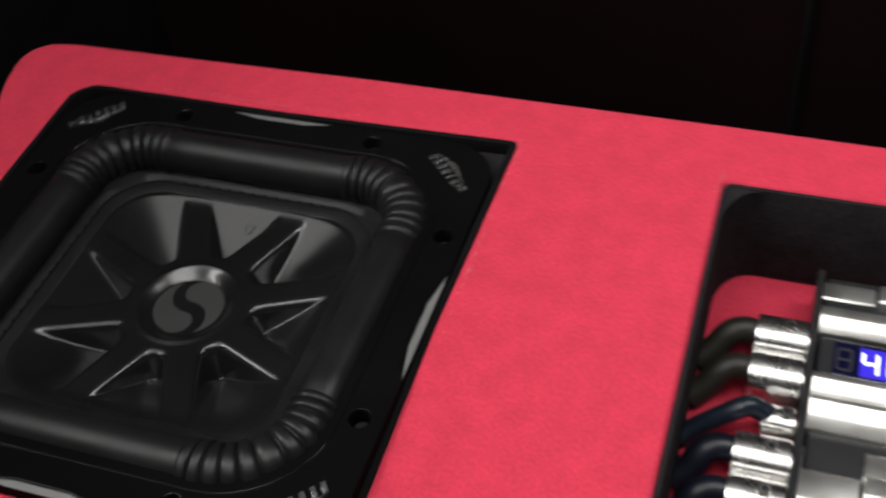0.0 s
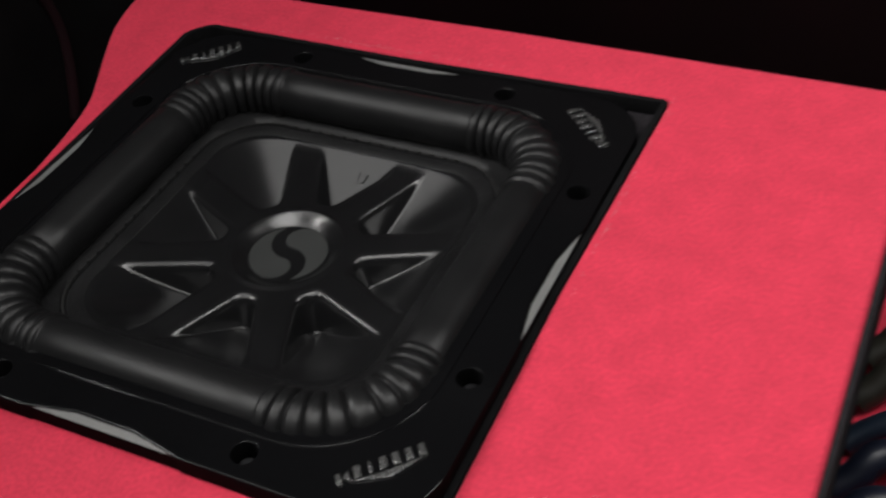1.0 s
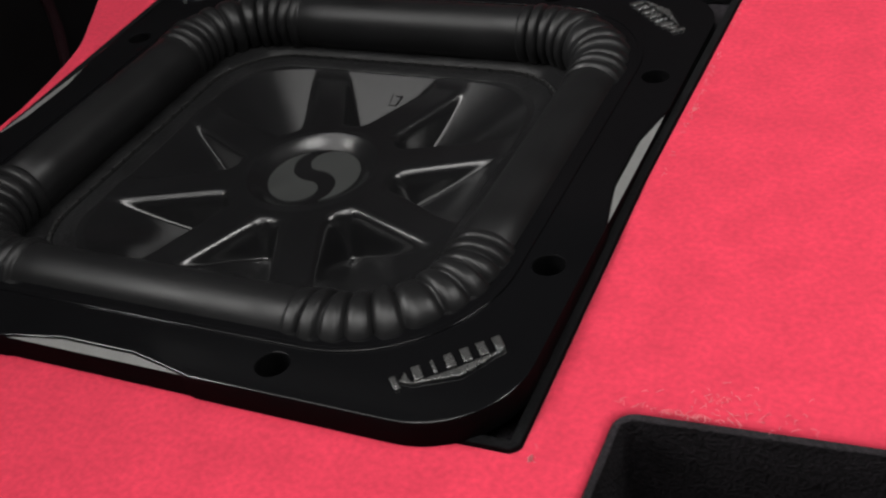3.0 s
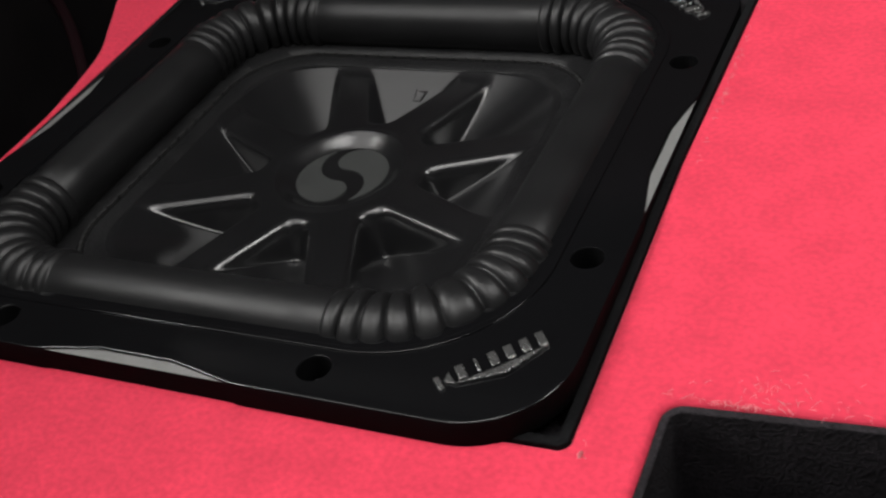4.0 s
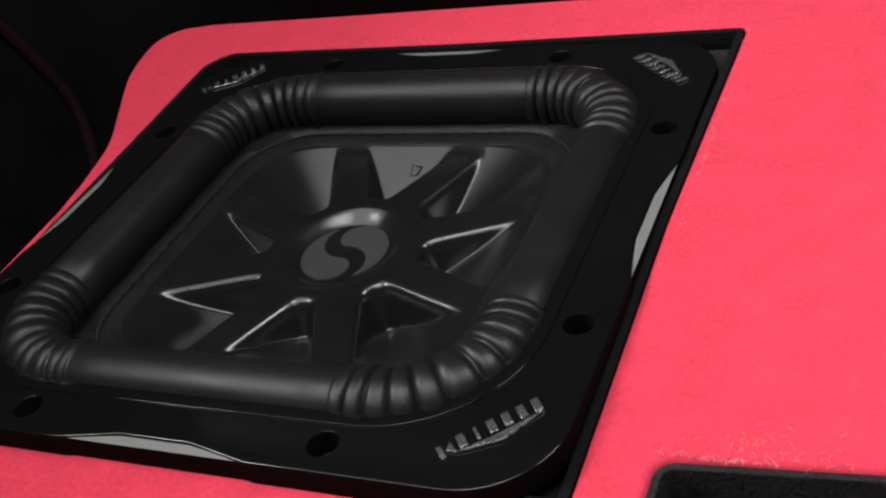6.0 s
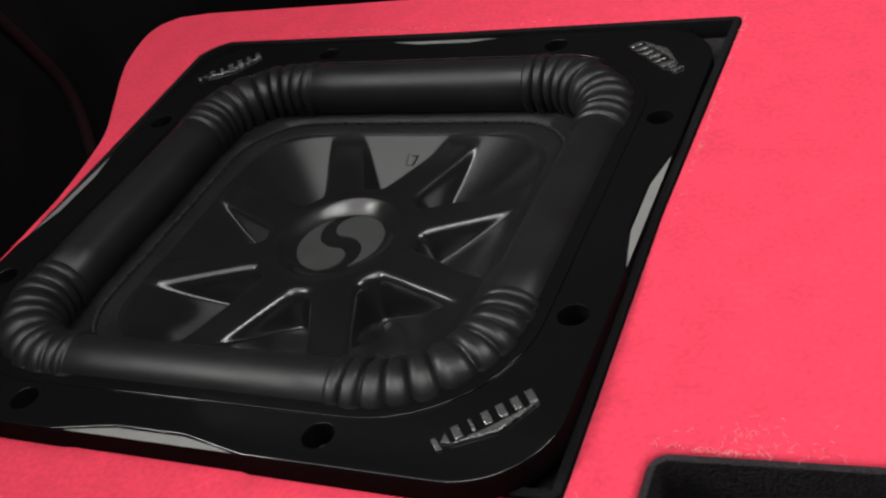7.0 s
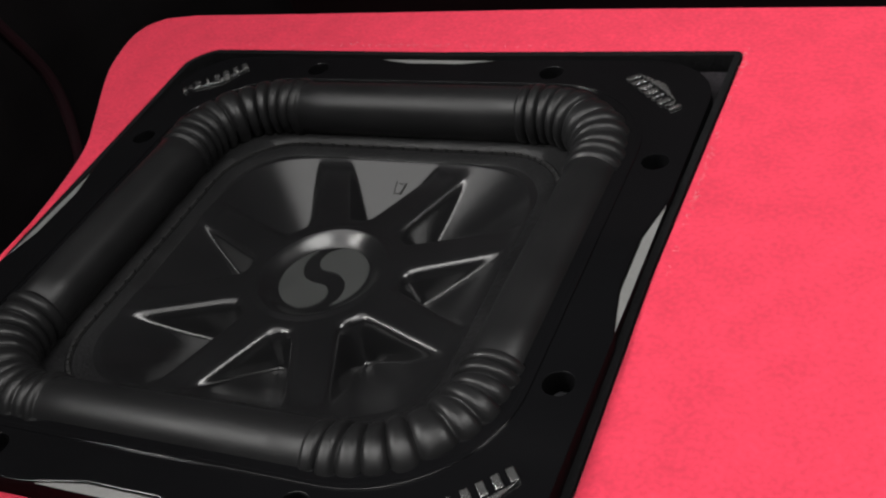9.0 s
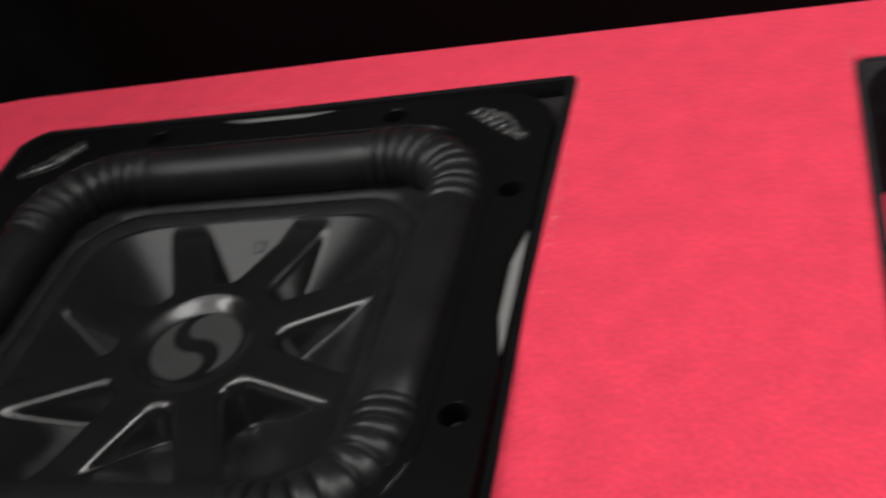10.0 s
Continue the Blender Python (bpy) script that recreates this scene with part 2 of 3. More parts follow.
# ---- the red panel ----
LEFT = [(-0.212, 0.199), (-0.223, 0.189), (-0.2265, 0.173), (-0.221, 0.145), (-0.212, 0.123), (-0.194, 0.088), (-0.1805, 0.060), (-0.1735, 0.028),
        (-0.170, 0.000), (-0.166, -0.035), (-0.165, -0.08), (-0.165, -0.30)]
# the loudspeaker's cut-out is not quite square: its corners and the middles of two sides, each with its radius
CUT = dict(x0=-0.1645, x1=0.1644, y0=-0.1565, y1=0.1638,
           points=[(0.1644, 0.1638, 0.003), (0.0, 0.1603, 0), (-0.1645, 0.1612, 0.016), (-0.1645, -0.1565, 0.003), (0.1606, -0.1492, 0.003), (0.1595, 0.0, 0)])
WELL = dict(x0=0.2975, x1=0.66, y0=-0.090, y1=0.1550)
TRAY = dict(x0=0.1845, x1=0.42, y0=-0.30, y1=-0.1235, skew=0.0165)


def fillet(points, grow=0.0, n=6):
    """The outline through (x, y, radius) corners, made larger by grow on every side."""
    corners = [(Vector((x + grow * math.copysign(abs(x) > 0.05, x), y + grow * math.copysign(abs(y) > 0.05, y))), r) for x, y, r in points]
    out = []
    for i, (p, r) in enumerate(corners):
        r = max(0.0, r + grow) if r else 0.0
        if r == 0:
            out.append((p.x, p.y))
            continue
        a, b = p + (corners[i - 1][0] - p).normalized() * r, p + (corners[(i + 1) % len(corners)][0] - p).normalized() * r
        for k in range(n + 1):
            t = k / n
            q = a * (1 - t) ** 2 + p * (0.8 * t * (1 - t)) + (a + b) * (0.6 * t * (1 - t)) + b * t ** 2
            out.append((q.x, q.y))
    return out


def rect_loop(d, r, n=6):
    """A cut-out's outline; with a skew its far edge rises by that much from x0 to x1."""
    if "points" in d:
        return fillet(d["points"], d.get("grow", 0.0), n)
    loop = rounded((d["x1"] - d["x0"]) / 2, (d["y1"] - d["y0"]) / 2, r, n, (d["x0"] + d["x1"]) / 2, (d["y0"] + d["y1"]) / 2)
    mid = (d["y0"] + d["y1"]) / 2
    return [(x, y + d.get("skew", 0) * (x - d["x0"]) / (d["x1"] - d["x0"]) if y > mid else y) for x, y in loop]


def grown(d, by):
    """The same cut-out, larger by that much on every side."""
    return {**d, "x0": d["x0"] - by, "x1": d["x1"] + by, "y0": d["y0"] - by, "y1": d["y1"] + by, "grow": by}


panel = empty("red_amplifier_board", "bright red suede-covered board with cut-outs over the load bay", "board", kind="structure")
panel.matrix_world = BOARD
outline = [(0.80, -0.335), (0.80, 0.199), (0.60, 0.204), (0.30, 0.2065), (0.05, 0.2065), (-0.10, 0.2035), (-0.19, 0.2025)] + [(p.x, p.y) for p in spline([(*q, 0) for q in LEFT], 6)] + [(-0.165, -0.335)]
plate("board_top", [outline, rect_loop(CUT, [0.003, 0.016, 0.003, 0.003]), rect_loop(WELL, 0.006), rect_loop(TRAY, 0.007)],
      ZP - 0.018, ZP, RED, 0.003, panel)
inner = [(x * 0.985 + 0.003, y * 0.97) for x, y in outline]
plate("board_side", [inner, [(x * 0.96 + 0.008, y * 0.93) for x, y in outline]], -0.375, ZP - 0.0175, RED, 0.0, panel, "red suede side skirt of the board")


def lining(name, d, r, depth, mat, floor_mat, thick=0.003, lip=0.0, opening=()):
    """The lining of a cut-out: a standing rim inside the hole, and a floor."""
    rr = [max(0.001, q - thick) for q in r]
    plate(name + "_wall", [rect_loop(grown(d, -0.0002), r), rect_loop(grown(d, -thick), rr)], ZP - depth, ZP - 0.0012 + lip, mat, 0.0006, panel, "black carpet lining")
    f = grown(d, 0.01)
    f.pop("points", None)
    plate(name + "_floor", [rect_loop(f, 0.01), *opening], ZP - depth - 0.012, ZP - depth - 0.0003, floor_mat, 0.001, panel)


lining("speaker_recess", CUT, [0.003, 0.016, 0.003, 0.003], 0.010, LINER, BLACK_CARPET, thick=0.0040, lip=0.0014, opening=[rounded(0.124, 0.124, 0.05, 10)])
lining("amplifier_well", WELL, [0.006] * 4, 0.078, BLACK_CARPET, RED)
lining("tray", TRAY, [0.007] * 4, 0.055, BLACK_CARPET, BLACK_CARPET)
# carpet cove in the far corner of the well
cove = []
for i in range(13):
    a = math.pi / 2 * i / 12
    cove.append((WELL["x0"] + 0.003 + 0.022 * (1 - math.cos(a)), WELL["y1"] - 0.003 - 0.03 * (1 - math.sin(a))))
cove_loop = [(WELL["x0"] + 0.003, WELL["y1"] - 0.003)] + cove[::-1]
plate("well_corner_cove", [cove_loop], ZP - 0.078, ZP - 0.0022, BLACK_CARPET, 0.0, panel)


# ---- the loudspeaker ----
H, NA, ND, CR = 0.1568, 0.044, 0.0056, 0.036   # half side, half length and depth of the side notches, corner radius
HOLES = [(sx * a, sy * b) for a, b in ((0.070, 0.1435), (0.1435, 0.070)) for sx in (1, -1) for sy in (1, -1)]


def notch(k):
    """The notch in side k, before it is turned to its place (side 0 is +x), from -y to +y."""
    pts = [(H, -NA), (H - ND, -0.016), (H - ND, 0.016), (H, NA)]
    c, s = math.cos(k * math.pi / 2), math.sin(k * math.pi / 2)
    return [(c * x - s * y, s * x + c * y) for x, y in pts]


def speaker():
    sp = empty("subwoofer", "square black subwoofer with pleated surround, set in red board", "loudspeaker", at=(0, 0, ZT))
    # frame: glossy plate with notched sides, bolt holes and a square opening
    loop = []
    for k in range(4):
        loop += notch(k)
        a0 = k * math.pi / 2
        cx, cy = (H - CR) * (math.cos(a0) - math.sin(a0)), (H - CR) * (math.sin(a0) + math.cos(a0))
        loop += [(cx + CR * math.cos(a0 + math.pi / 2 * i / 12), cy + CR * math.sin(a0 + math.pi / 2 * i / 12)) for i in range(13)]
    frame_ob = plate("frame", [loop, rounded(0.1255, 0.1255, 0.050, 14)] + [circle(x, y, 0.0060, 20) for x, y in HOLES],
                     -0.0110, 0.0, GLOSS, 0.0006, sp, "gloss black frame")
    frame_ob.data.materials.append(EDGE)
    for poly in frame_ob.data.polygons:
        edge = max(abs(poly.center.x), abs(poly.center.y)) > 0.148 or abs(poly.center.x) + abs(poly.center.y) > 0.28
        if poly.normal.z < 0.65 or not edge and poly.normal.z < 0.95:
            poly.material_index = 1
    plate("inner_lip", [rounded(0.1340, 0.1340, 0.058, 16), rounded(0.1316, 0.1316, 0.056, 16)], -0.002, 0.0006, GLOSS, 0.0003, sp)
    plate("gasket", [rounded(0.1345, 0.1345, 0.05, 10), rounded(0.122, 0.122, 0.05, 10)], -0.022, -0.0112, DARK_PLASTIC, 0.0005, sp)
    for x, y in HOLES:
        bm = bmesh.new()
        bmesh.ops.create_cone(bm, cap_ends=True, segments=16, radius1=0.0050, radius2=0.0040, depth=0.004, matrix=Matrix.Translation((x, y, -0.0105)))
        part("mounting_bolt", bm, DARK_PLASTIC, sp, "black recessed bolt", True)
    # silver inserts in the notches
    for k in range(4):
        bm = bmesh.new()
        p = [(H - 0.0008, -NA + 0.002), (H - ND + 0.0006, -0.0163), (H - ND + 0.0006, 0.0163), (H - 0.0008, NA - 0.002)]
        z = [-0.0010, -0.0006, -0.0006, -0.0010]
        c, s = math.cos(k * math.pi / 2), math.sin(k * math.pi / 2)
        top = [bm.verts.new((c * x - s * y, s * x + c * y, zz)) for (x, y), zz in zip(p, z)]
        low = [bm.verts.new((c * x - s * y, s * x + c * y, -0.0108)) for x, y in p]
        bm.faces.new(top)
        bm.faces.new(low[::-1])
        for i in range(4):
            bm.faces.new((top[i], low[i], low[(i + 1) % 4], top[(i + 1) % 4]))
        insert = part("side_insert", bm, ALU, sp, "silver-grey insert")
        insert.data.materials.append(EDGE)
        for poly in insert.data.polygons:
            if abs(poly.normal.z) < 0.5:
                poly.material_index = 1
    # surround: rounded roll, pleated at the corners
    C, R, RC, ZC = 0.1156, 0.0142, 0.042, -0.0080
    path, radii = [], []
    straight = C - RC
    # folds at uneven steps, gathered in two groups either side of a smoother bend
    GROOVES = (0.0, 0.080, 0.165, 0.255, 0.350, 0.455, 0.590, 0.690, 0.780, 0.860, 0.932, 1.0)
    def pleat(s, corner):
        """Radius of the roll by the distance s along a corner (0 to 1): rounded bulges with narrow pinched folds between."""
        r = 1.0
        for i, (g0, g1) in enumerate(zip(GROOVES, GROOVES[1:])):
            if g0 <= s <= g1:
                f = (s - g0) / (g1 - g0)
                lift = 0.085 + 0.030 * math.sin(2.3 * i + 1.7 * corner)
                r = 0.905 + (0.095 + lift) * (1 - abs(2 * f - 1) ** 3.4)
        return R * (1 + (r - 1) * min(1.0, min(s, 1 - s) * 40 + 0.25))
    ext = 0.0110
    for k in range(4):
        a0 = k * math.pi / 2
        c, s = math.cos(a0), math.sin(a0)
        local = []
        for i in range(9):
            y = -straight + ext + (2 * straight - 2 * ext) * i / 8
            local.append((C, y, R))
        arc = RC * math.pi / 2
        total = arc + 2 * ext
        N = 240
        for i in range(1, N):
            d = total * i / N
            if d < ext:
                x, y = C, straight - ext + d
            elif d > ext + arc:
                x, y = straight - (d - ext - arc), C
            else:
                a = (d - ext) / RC
                x, y = straight + RC * math.cos(a), straight + RC * math.sin(a)
            local.append((x, y, pleat(i / N, k)))
        for x, y, r in local:
            path.append((c * x - s * y, s * x + c * y, ZC))
            radii.append(r)
    part("surround", tube(path, radii, 36, closed=True), RUBBER, sp, "pleated black rubber surround", True, 80)
    # cone: a dish with a raised star of eight ribs and a round hub
    n, half = 541, 0.104
    g = np.linspace(-half, half, n)
    X, Y = np.meshgrid(g, g)
    rr = np.hypot(X, Y)
    rho = (np.abs(X) ** 5 + np.abs(Y) ** 5) ** 0.2
    RIM_Z = -0.0200
    dish = RIM_Z - 0.0400 * (1 - np.clip(rho / 0.0865, 0, 1) ** 1.10) + 0.0006 * np.clip((rho - 0.0865) / 0.006, 0, 1)
    phi = (np.arctan2(Y, X) % (math.pi / 4)) - math.pi / 8
    u, v = rr * np.cos(phi), np.abs(rr * np.sin(phi))
    ZS, ZH = -0.0220, -0.0234     # tops of the ribs, level of the hub
    wide = 0.0112 - 0.030 * np.clip(u - 0.045, 0, 1)
    # the pockets between the ribs have rounded inner corners
    kp = 0.0021
    v2 = rr * np.sin(math.pi / 4 - np.abs(phi))
    away = -kp * np.log(np.exp(-(v - wide) / kp) + np.exp(-(v2 - wide) / kp) + np.exp(-(rr - 0.0415) / kp))
    star = ZS - 3.5 * np.logaddexp(0, away / 0.0011) * 0.0011
    k = 0.0013
    ribs = k * np.logaddexp(dish / k, star / k)
    # the hub: a shallow round bowl let into the middle of the star, with a soft raised brim
    lift = np.clip((rr - 0.0226) / 0.0086, 0, 1)
    lift = 0.65 * lift + 0.35 * lift * lift * (3 - 2 * lift)
    bowl = ZH - 0.0030 + (ZS + 0.0030 - ZH + 0.0006) * lift
    brim = ribs + 0.0006 * np.clip((0.0345 - rr) / 0.0033, 0, 1)
    Z = np.where(rr < 0.0312, bowl, brim)
    verts = np.stack([X.ravel(), Y.ravel(), Z.ravel()], 1)
    i = np.arange(n * n).reshape(n, n)
    faces = np.stack([i[:-1, :-1], i[:-1, 1:], i[1:, 1:], i[1:, :-1]], -1).reshape(-1, 4)
    mesh = bpy.data.meshes.new("cone")
    mesh.from_pydata(verts.tolist(), [], faces.tolist())
    cone = finish("cone", mesh, SATIN, sp, "satin black dished cone with eight raised ribs", True)
    # stitched rim round the dish
    bm = bmesh.new()
    rings = []
    for half_side, radius, z in ((0.0858, 0.030, -0.0225), (0.0864, 0.031, -0.0202), (0.0876, 0.032, -0.0195), (0.0950, 0.036, -0.0190), (0.0960, 0.037, -0.0201), (0.0980, 0.038, -0.0201),
                                 (0.0990, 0.040, -0.0189), (0.104, 0.042, -0.0178), (0.112, 0.046, -0.0160)):
        rings.append([bm.verts.new((x, y, z)) for x, y in rounded(half_side, half_side, radius, 14)])
    for ra, rb in zip(rings, rings[1:]):
        for j in range(len(ra)):
            bm.faces.new((ra[j], ra[(j + 1) % len(ra)], rb[(j + 1) % len(ra)], rb[j]))
    part("stitched_rim", bm, LEATHERETTE, sp, "black stitched rim", True, 50)
    rim = rounded(0.0970, 0.0970, 0.038, 14)
    bm = bmesh.new()
    for j in range(len(rim)):
        a, b = Vector((*rim[j], 0)), Vector((*rim[(j + 1) % len(rim)], 0))
        m = max(1, int((b - a).length / 0.0080))
        for q in range(m):
            p0, p1 = a.lerp(b, (q + 0.12) / m), a.lerp(b, (q + 0.88) / m)
            mid, d = (p0 + p1) / 2, p1 - p0
            if d.length < 1e-5:
                continue
            bmesh.ops.create_cube(bm, size=1, matrix=Matrix.Translation((mid.x, mid.y, -0.0190)) @ Matrix.Rotation(math.atan2(d.y, d.x), 4, "Z") @ Matrix.Diagonal((max(d.length, 0.0035), 0.0014, 0.0018, 1)))
    part("stitching", bm, THREAD, sp, "row of black stitches")
    # emblem: two grey halves parted by an S
    ze = ZH - 0.0026
    Re = 0.0220
    def s_line(off):
        """The S that parts the emblem, moved aside by off in its middle; from the lower end to the upper one."""
        pts = []
        for j in range(49):
            t = -1 + 2 * j / 48
            a = math.pi * abs(t)
            o = off * (1 - 0.85 * t * t)
            r = Re / 2 + (o if t <= 0 else -o)
            pts.append((-r * math.sin(a), Re / 2 - r * math.cos(a)) if t > 0 else (r * math.sin(a), -Re / 2 + r * math.cos(a)))
        return pts
    for sign in (1, -1):
        line = s_line(0.0046 * sign)
        line = [(x, y) for x, y in line if math.hypot(x, y) < Re * 0.985]
        a1 = math.atan2(line[-1][1], line[-1][0])
        a0 = math.atan2(line[0][1], line[0][0])
        if sign > 0:
            arc = [(Re * math.cos(a1 + (a0 - a1) * j / 24), Re * math.sin(a1 + (a0 - a1) * j / 24)) for j in range(25)]
        else:
            a0b = a0 + 2 * math.pi if a0 < a1 else a0
            arc = [(Re * math.cos(a1 + (a0b - a1) * j / 24), Re * math.sin(a1 + (a0b - a1) * j / 24)) for j in range(25)]
        loop = line + arc[1:-1]
        plate("emblem_half", [loop], ze - 0.0012, ze + 0.0003, EMBLEM, 0.0, sp, "matt grey emblem half")
    # small embossed mark on the dish, as bars
    for dx, dy, lx, ly, a in ((0, 0, 0.0007, 0.007, 0), (0.0018, -0.003, 0.004, 0.0007, 0), (0.004, 0.002, 0.004, 0.0007, 0), (0.005, -0.001, 0.0007, 0.006, -20)):
        bm = bmesh.new()
        bmesh.ops.create_cube(bm, size=1, matrix=pose(0.004 + dx, 0.0735 + dy, -0.0266 + 0.50 * dy, 26.5, 0, a) @ Matrix.Diagonal((lx, ly, 0.0012, 1)))
        part("embossed_bar", bm, SATIN, sp)
    # corner badges: a row of bars over a flat chevron, and a small mark beside them
    def badge(angle, flip, shift=(0, 0)):
        b = empty("corner_badge", "small chrome badge of upright bars over a chevron")
        b.parent = sp
        b.matrix_local = Matrix.Translation((*shift, 0)) @ Matrix.Rotation(radians(angle), 4, "Z") @ Matrix.Translation((0.183, 0, 0)) @ Matrix.Rotation(radians(90 + (180 if flip else 0)), 4, "Z")
        for j in range(6):
            x = -0.0125 + j * 0.0058
            w = 0.0011 if j == 1 else 0.0030
            low, hgt = 0.0004, 0.0068
            lean = 0.0006
            outer = [(x - w / 2, low), (x + w / 2, low), (x + w / 2 + lean, hgt), (x - w / 2 + lean, hgt)]
            plate("badge_bar", [outer], 0.0001, 0.0010, BADGE, 0.0003, b)
        chev = [(-0.0165, -0.0004), (0.0, -0.0050), (0.0180, -0.0004), (0.010, -0.0008), (0.0, -0.0012), (-0.010, -0.0008)]
        plate("badge_chevron", [chev], 0.0001, 0.0012, BADGE, 0.0003, b)
        plate("badge_mark", [[(-0.0215, -0.0006), (-0.0195, -0.0006), (-0.0195, 0.0056), (-0.0215, 0.0056)]], 0.0001, 0.001, BADGE, 0.0002, b)
        plate("badge_mark", [[(-0.0188, 0.0025), (-0.0158, -0.0006), (-0.0158, 0.0056)]], 0.0001, 0.001, BADGE, 0.0002, b)
    badge(-45, False, (0.003, 0.0005))
    badge(45, False)
    badge(135, True)
    badge(225, True)
    return sp


speaker()


# ---- the power block in the well, its terminals and cables ----
ZW = ZP - 0.078


def power_block():
    pb = empty("amplifier", "polished finned amplifier with blue digital display in black well", "amplifier", at=(0, 0, 0))
    pb.matrix_world = BOARD @ Matrix.Translation((0.3655, 0.0, ZW))
    # heat sink: rounded fins along x
    # far edge, near edge, height, share of the width that slopes to the near side
    fins = [(0.130, 0.116, 0.035, 0.06), (0.101, 0.084, 0.042, 0.52), (0.052, 0.036, 0.041, 0.70), (0.034, 0.017, 0.043, 0.80),
            (0.009, -0.010, 0.033, 0.15), (-0.012, -0.040, 0.043, 0.58), (-0.044, -0.072, 0.041, 0.60)]
    def fin_shape(a, b, h, share, x0, x1):
        w = (a - b) * share
        prof = [(a, 0.022), (a, h - 0.001), (a - 0.001, h), (b + w, h), (b + w * 0.45, h - w * 0.32), (b, h - w * 0.72), (b, 0.022)]
        bm = bmesh.new()
        ends = [[bm.verts.new((x, y, z)) for y, z in prof] for x in (x0, x1)]
        bm.faces.new(ends[0])
        bm.faces.new(ends[1][::-1])
        for i in range(len(prof)):
            j = (i + 1) % len(prof)
            bm.faces.new((ends[0][i], ends[1][i], ends[1][j], ends[0][j]))
        bmesh.ops.bevel(bm, geom=bm.edges[:], offset=0.0007, segments=2, affect="EDGES", profile=0.5)
        return bm
    part("body", box((0.001, -0.078, 0.0), (0.25, 0.134, 0.030), 0.002), DARK_PLASTIC, pb, "dark finned body")
    for i, (a, b, h, share) in enumerate(fins):
        if i in (0, 4, 5, 6):
            # the fin's end section sits lower than the rest of it, parted by a seam
            part("fin_end", fin_shape(a, b, h - 0.0045, share * 0.6, 0.0, 0.0305), HEATSINK, pb, "polished aluminium end of a fin", True)
            part("fin", fin_shape(a, b, h, share, 0.0325, 0.25), HEATSINK, pb, "polished aluminium fin", True)
        else:
            part("fin", fin_shape(a, b, h, share, 0.0, 0.25), HEATSINK, pb, "polished aluminium fin", True)
    part("end_plate", box((-0.004, -0.080, 0.0), (0.0, 0.136, 0.034), 0.001), DARK_PLASTIC, pb, "black end plate")
    part("display_bezel", box((0.002, 0.051, 0.028), (0.12, 0.082, 0.036), 0.002), DARK_PLASTIC, pb)
    part("display_window", box((0.010, 0.054, 0.0355), (0.11, 0.079, 0.0372), 0.0008), DISPLAY, pb, "dark display glass")
    def seg_digit(x, y, on, mat=DIGIT, label="lit white-blue segment"):
        w, hh, th = 0.0078, 0.0145, 0.0020
        segs = dict(a=((-w / 2, hh / 2 - th / 2), (w / 2, hh / 2 + th / 2)), g=((-w / 2, -th / 2), (w / 2, th / 2)), d=((-w / 2, -hh / 2 - th / 2), (w / 2, -hh / 2 + th / 2)),
                    f=((-w / 2 - th / 2, 0), (-w / 2 + th / 2, hh / 2)), b=((w / 2 - th / 2, 0), (w / 2 + th / 2, hh / 2)),
                    e=((-w / 2 - th / 2, -hh / 2), (-w / 2 + th / 2, 0)), c=((w / 2 - th / 2, -hh / 2), (w / 2 + th / 2, 0)))
        for s in on:
            (x0, y0), (x1, y1) = segs[s]
            part("digit_segment", box((x + x0 + 0.0002, y + y0 + 0.0002, 0.0376), (x + x1 - 0.0002, y + y1 - 0.0002, 0.0384), 0.0003), mat, pb, label)
    part("backlight", box((0.0245, 0.0560, 0.0371), (0.056, 0.0765, 0.0375)), GLOW, pb, "blue backlight")
    seg_digit(0.0160, 0.0655, "abcdefg", UNLIT, "unlit grey segment")
    seg_digit(0.030, 0.0655, "fgbc")
    seg_digit(0.044, 0.0655, "abcdef")
    return pb


power_block()


def terminal(x0, x1, y0, y1, n, h):
    """A chrome clamp block with n barrels."""
    tb = empty("terminal_block", "chrome clamp terminal block gripping cables beside the amplifier", "terminal block", "cable terminals")
    tb.matrix_world = BOARD @ Matrix.Translation(((x0 + x1) / 2, (y0 + y1) / 2, ZW))
    w, d = (x1 - x0) / 2, (y1 - y0) / 2
    part("block", box((-w, -d, 0.0), (w, d, h * 0.55), 0.0015), CHROME, tb, smooth=True)
    for j in range(n):
        cy = -d + (2 * j + 1) * d / n
        r = d / n * 0.99
        bm = bmesh.new()
        bmesh.ops.create_cone(bm, cap_ends=True, segments=28, radius1=r, radius2=r, depth=2 * w, matrix=pose(0, cy, h * 0.55, 0, 90, 0))
        bmesh.ops.bevel(bm, geom=[e for e in bm.edges if e.is_boundary or len(e.link_faces) == 2 and max(len(f.verts) for f in e.link_faces) > 4], offset=0.001, segments=2, affect="EDGES")
        barrel = part("barrel", bm, CHROME, tb, "polished chrome barrel", True)
        bm = bmesh.new()
        bmesh.ops.create_cone(bm, cap_ends=True, segments=20, radius1=0.0042, radius2=0.0038, depth=0.004, matrix=Matrix.Translation((0.004, cy, h * 0.55 + r)))
        screw = part("screw", bm, CHROME, tb, "hex-socket clamp screw", True)
        bm = bmesh.new()
        bmesh.ops.create_cone(bm, cap_ends=True, segments=6, radius1=0.002, radius2=0.002, depth=0.001, matrix=Matrix.Translation((0.004, cy, h * 0.55 + r + 0.002)))
        part("socket", bm, DARK_PLASTIC, screw)
    return tb


terminal(0.331, 0.3612, 0.046, 0.103, 2, 0.030)
terminal(0.3425, 0.3605, 0.0205, 0.0405, 1, 0.026)
terminal(0.330, 0.3612, -0.040, 0.016, 2, 0.030)


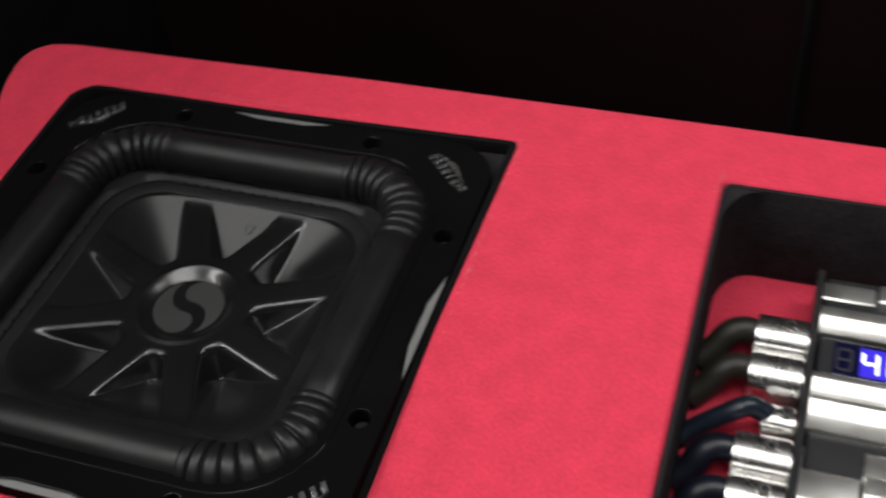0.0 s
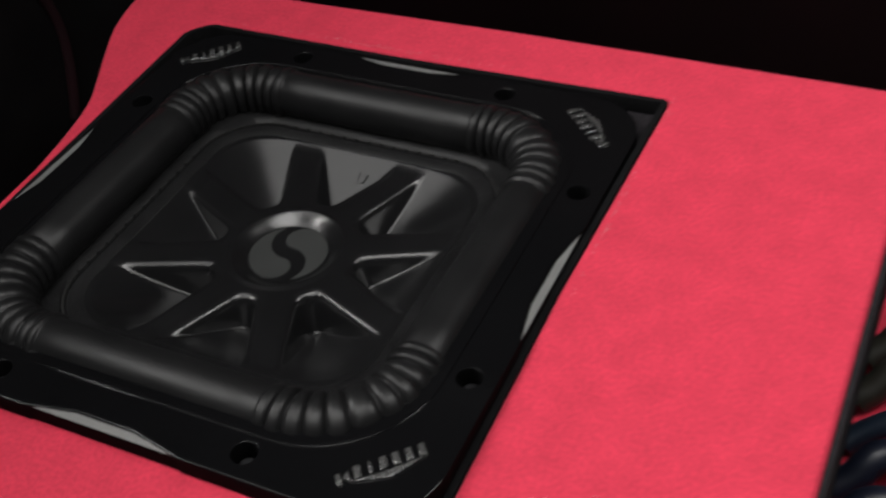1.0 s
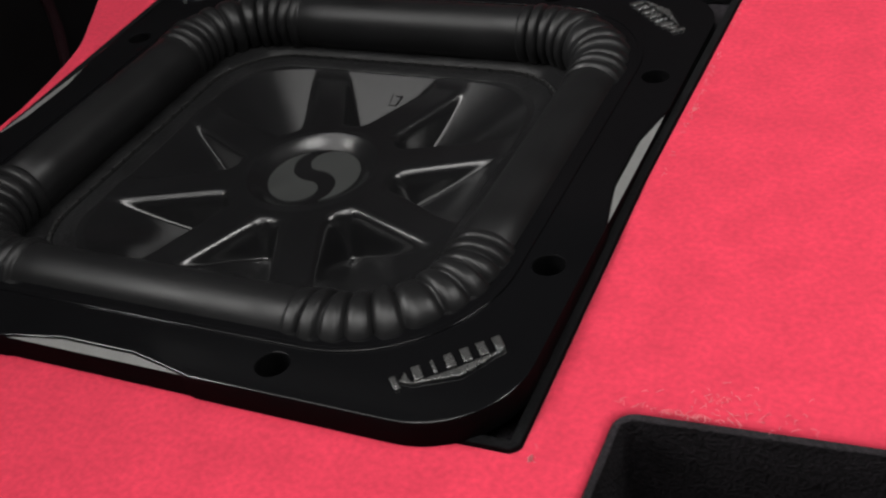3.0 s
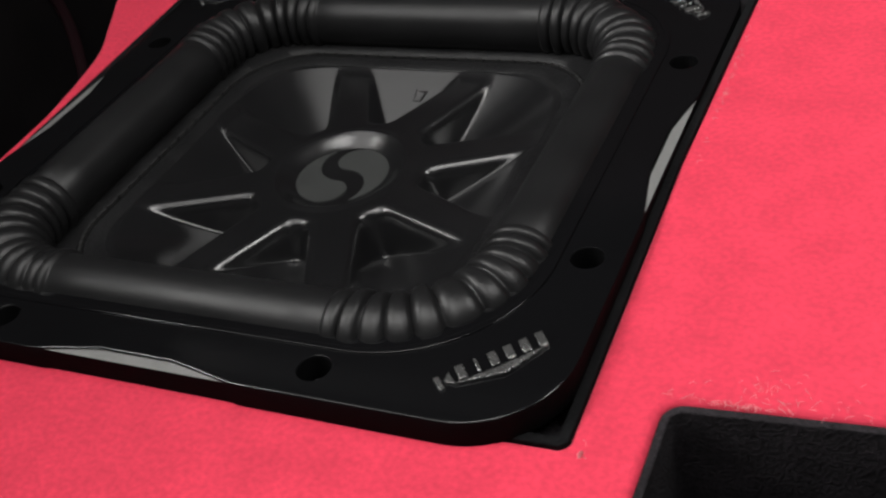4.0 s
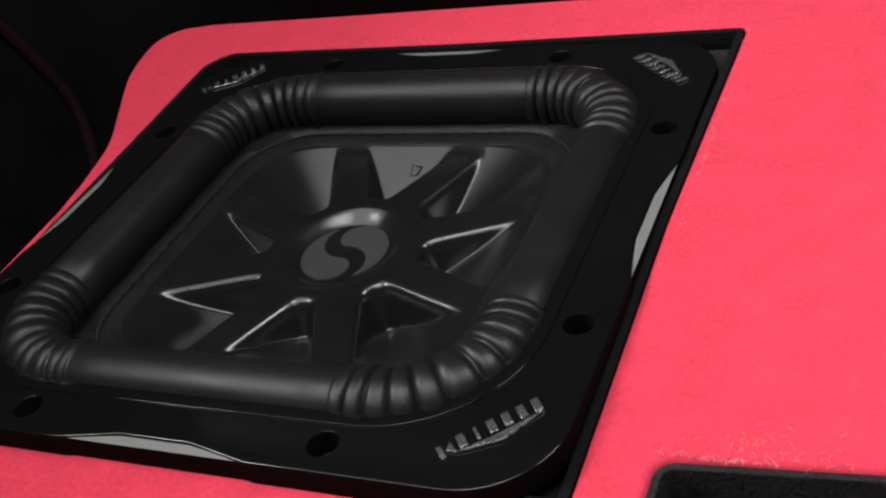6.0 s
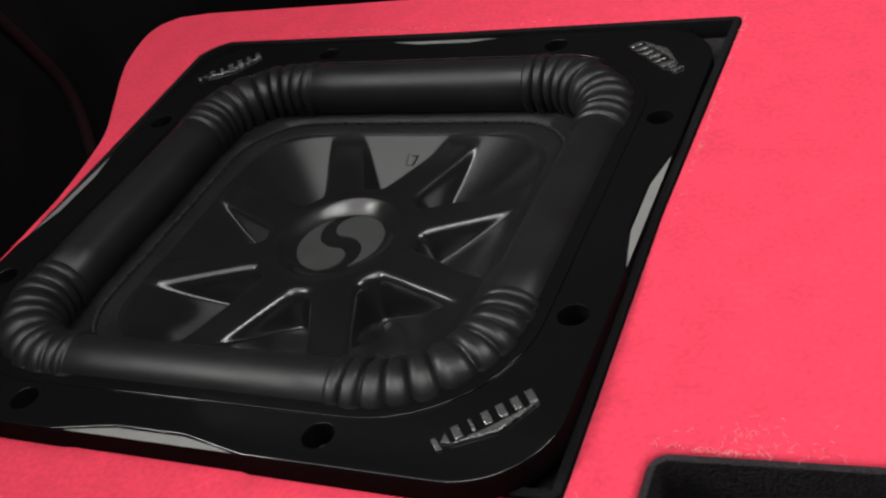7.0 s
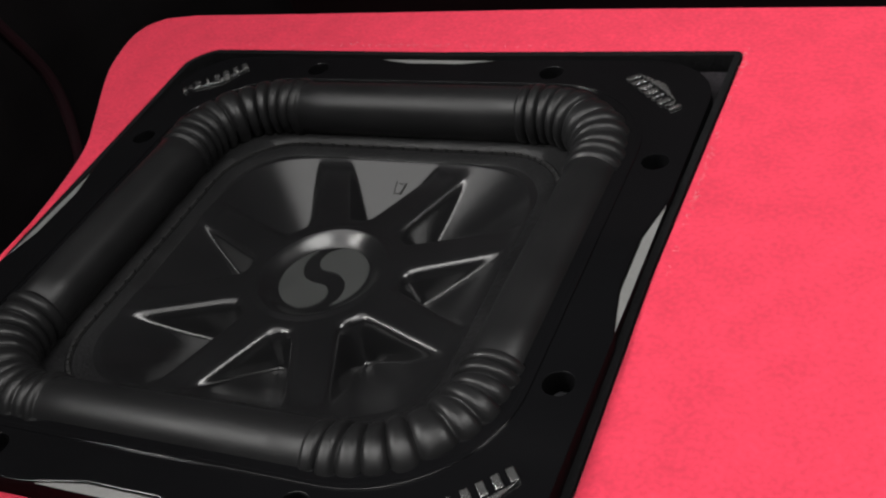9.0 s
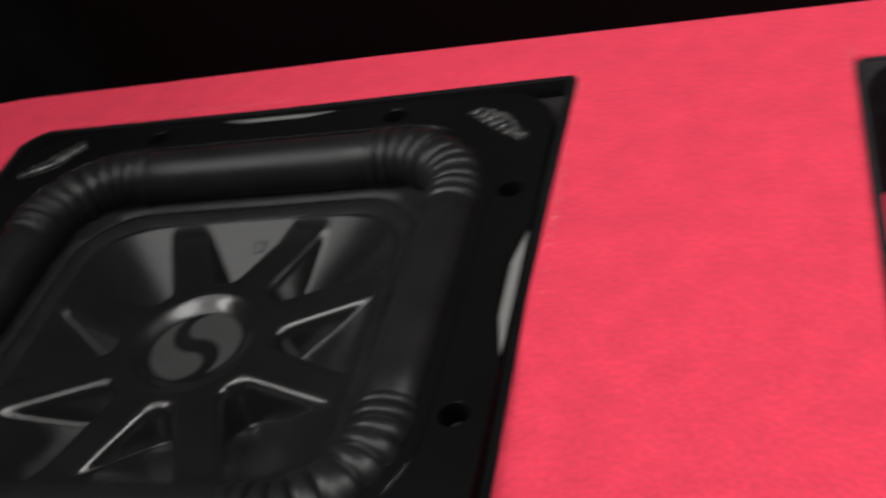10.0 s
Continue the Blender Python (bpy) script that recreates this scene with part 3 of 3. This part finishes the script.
def cable(y, radius, mat, label, x1=0.338, drop=0.012, bow=0.004, zc=0.018, skew=-0.012):
    z = ZW + zc
    pts = spline([(x1 + 0.004, y, z), (x1 - 0.007, y, z + bow * 0.7), (x1 - 0.016, y + skew * 0.35, z + bow * 0.6), (0.308, y + skew, z - drop * 0.5), (0.2995, y + skew * 1.5, z - drop)], 8)
    ob = part("cable", tube(pts, radius, 16), mat, smooth=True)
    ob.matrix_world = BOARD
    return tagged(ob, label, "cable", "power cables")


cable(0.0888, 0.0080, OLIVE, "thick olive-black power cable clamped in a chrome terminal", x1=0.332)
cable(0.0603, 0.0080, OLIVE, "thick olive-black power cable clamped in a chrome terminal", x1=0.332)
cable(0.0305, 0.0062, STEEL_BLUE, "thin blue-black cable bent over the red well floor", x1=0.343, bow=0.010)
cable(0.0020, 0.0080, NAVY, "thick navy power cable clamped in a chrome terminal", x1=0.331)
cable(-0.0260, 0.0080, NAVY, "thick navy power cable clamped in a chrome terminal", x1=0.331)


# ---- worn fibres on the suede ----
def lint():
    bm = bmesh.new()
    spots = [(0.222, -0.1145, 0.022, 0.006, 55), (0.205, -0.1215, 0.016, 0.0015, 60), (0.163, -0.146, 0.002, 0.005, 14), (0.1655, -0.1512, 0.0006, 0.0010, 16), (0.296, 0.150, 0.0015, 0.012, 26), (0.1655, 0.060, 0.0012, 0.050, 60), (-0.02, 0.166, 0.07, 0.0015, 60), (0.1655, 0.150, 0.0015, 0.012, 30)]
    for cx, cy, sx, sy, n in spots:
        for _ in range(n):
            x, y = random.gauss(cx, sx * 0.6), random.gauss(cy, sy * 0.6)
            inside = any(d["x0"] - 0.0008 < x < d["x1"] + 0.0008 and d["y0"] - 0.0008 < y < d["y1"] + 0.0008 for d in (CUT, WELL, TRAY))
            if inside:
                continue
            a, ln = random.uniform(0, math.pi), random.uniform(0.0010, 0.0030)
            c, s = math.cos(a) * ln / 2, math.sin(a) * ln / 2
            bend = random.uniform(-0.4, 0.4)
            pts = [(x - c, y - s, 0.0002), (x - bend * s, y + bend * c, random.uniform(0.0004, 0.0011)), (x + c, y + s, 0.0002)]
            t = tube(pts, 0.00009, 5)
            me = bpy.data.meshes.new("t")
            t.to_mesh(me)
            t.free()
            bm.from_mesh(me)
            bpy.data.meshes.remove(me)
    ob = part("lint_fibres", bm, LINT)
    ob.matrix_world = BOARD
    return tagged(ob, "pale worn fibres standing on the red suede along its cut edges", "lint", kind="stuff")


lint()
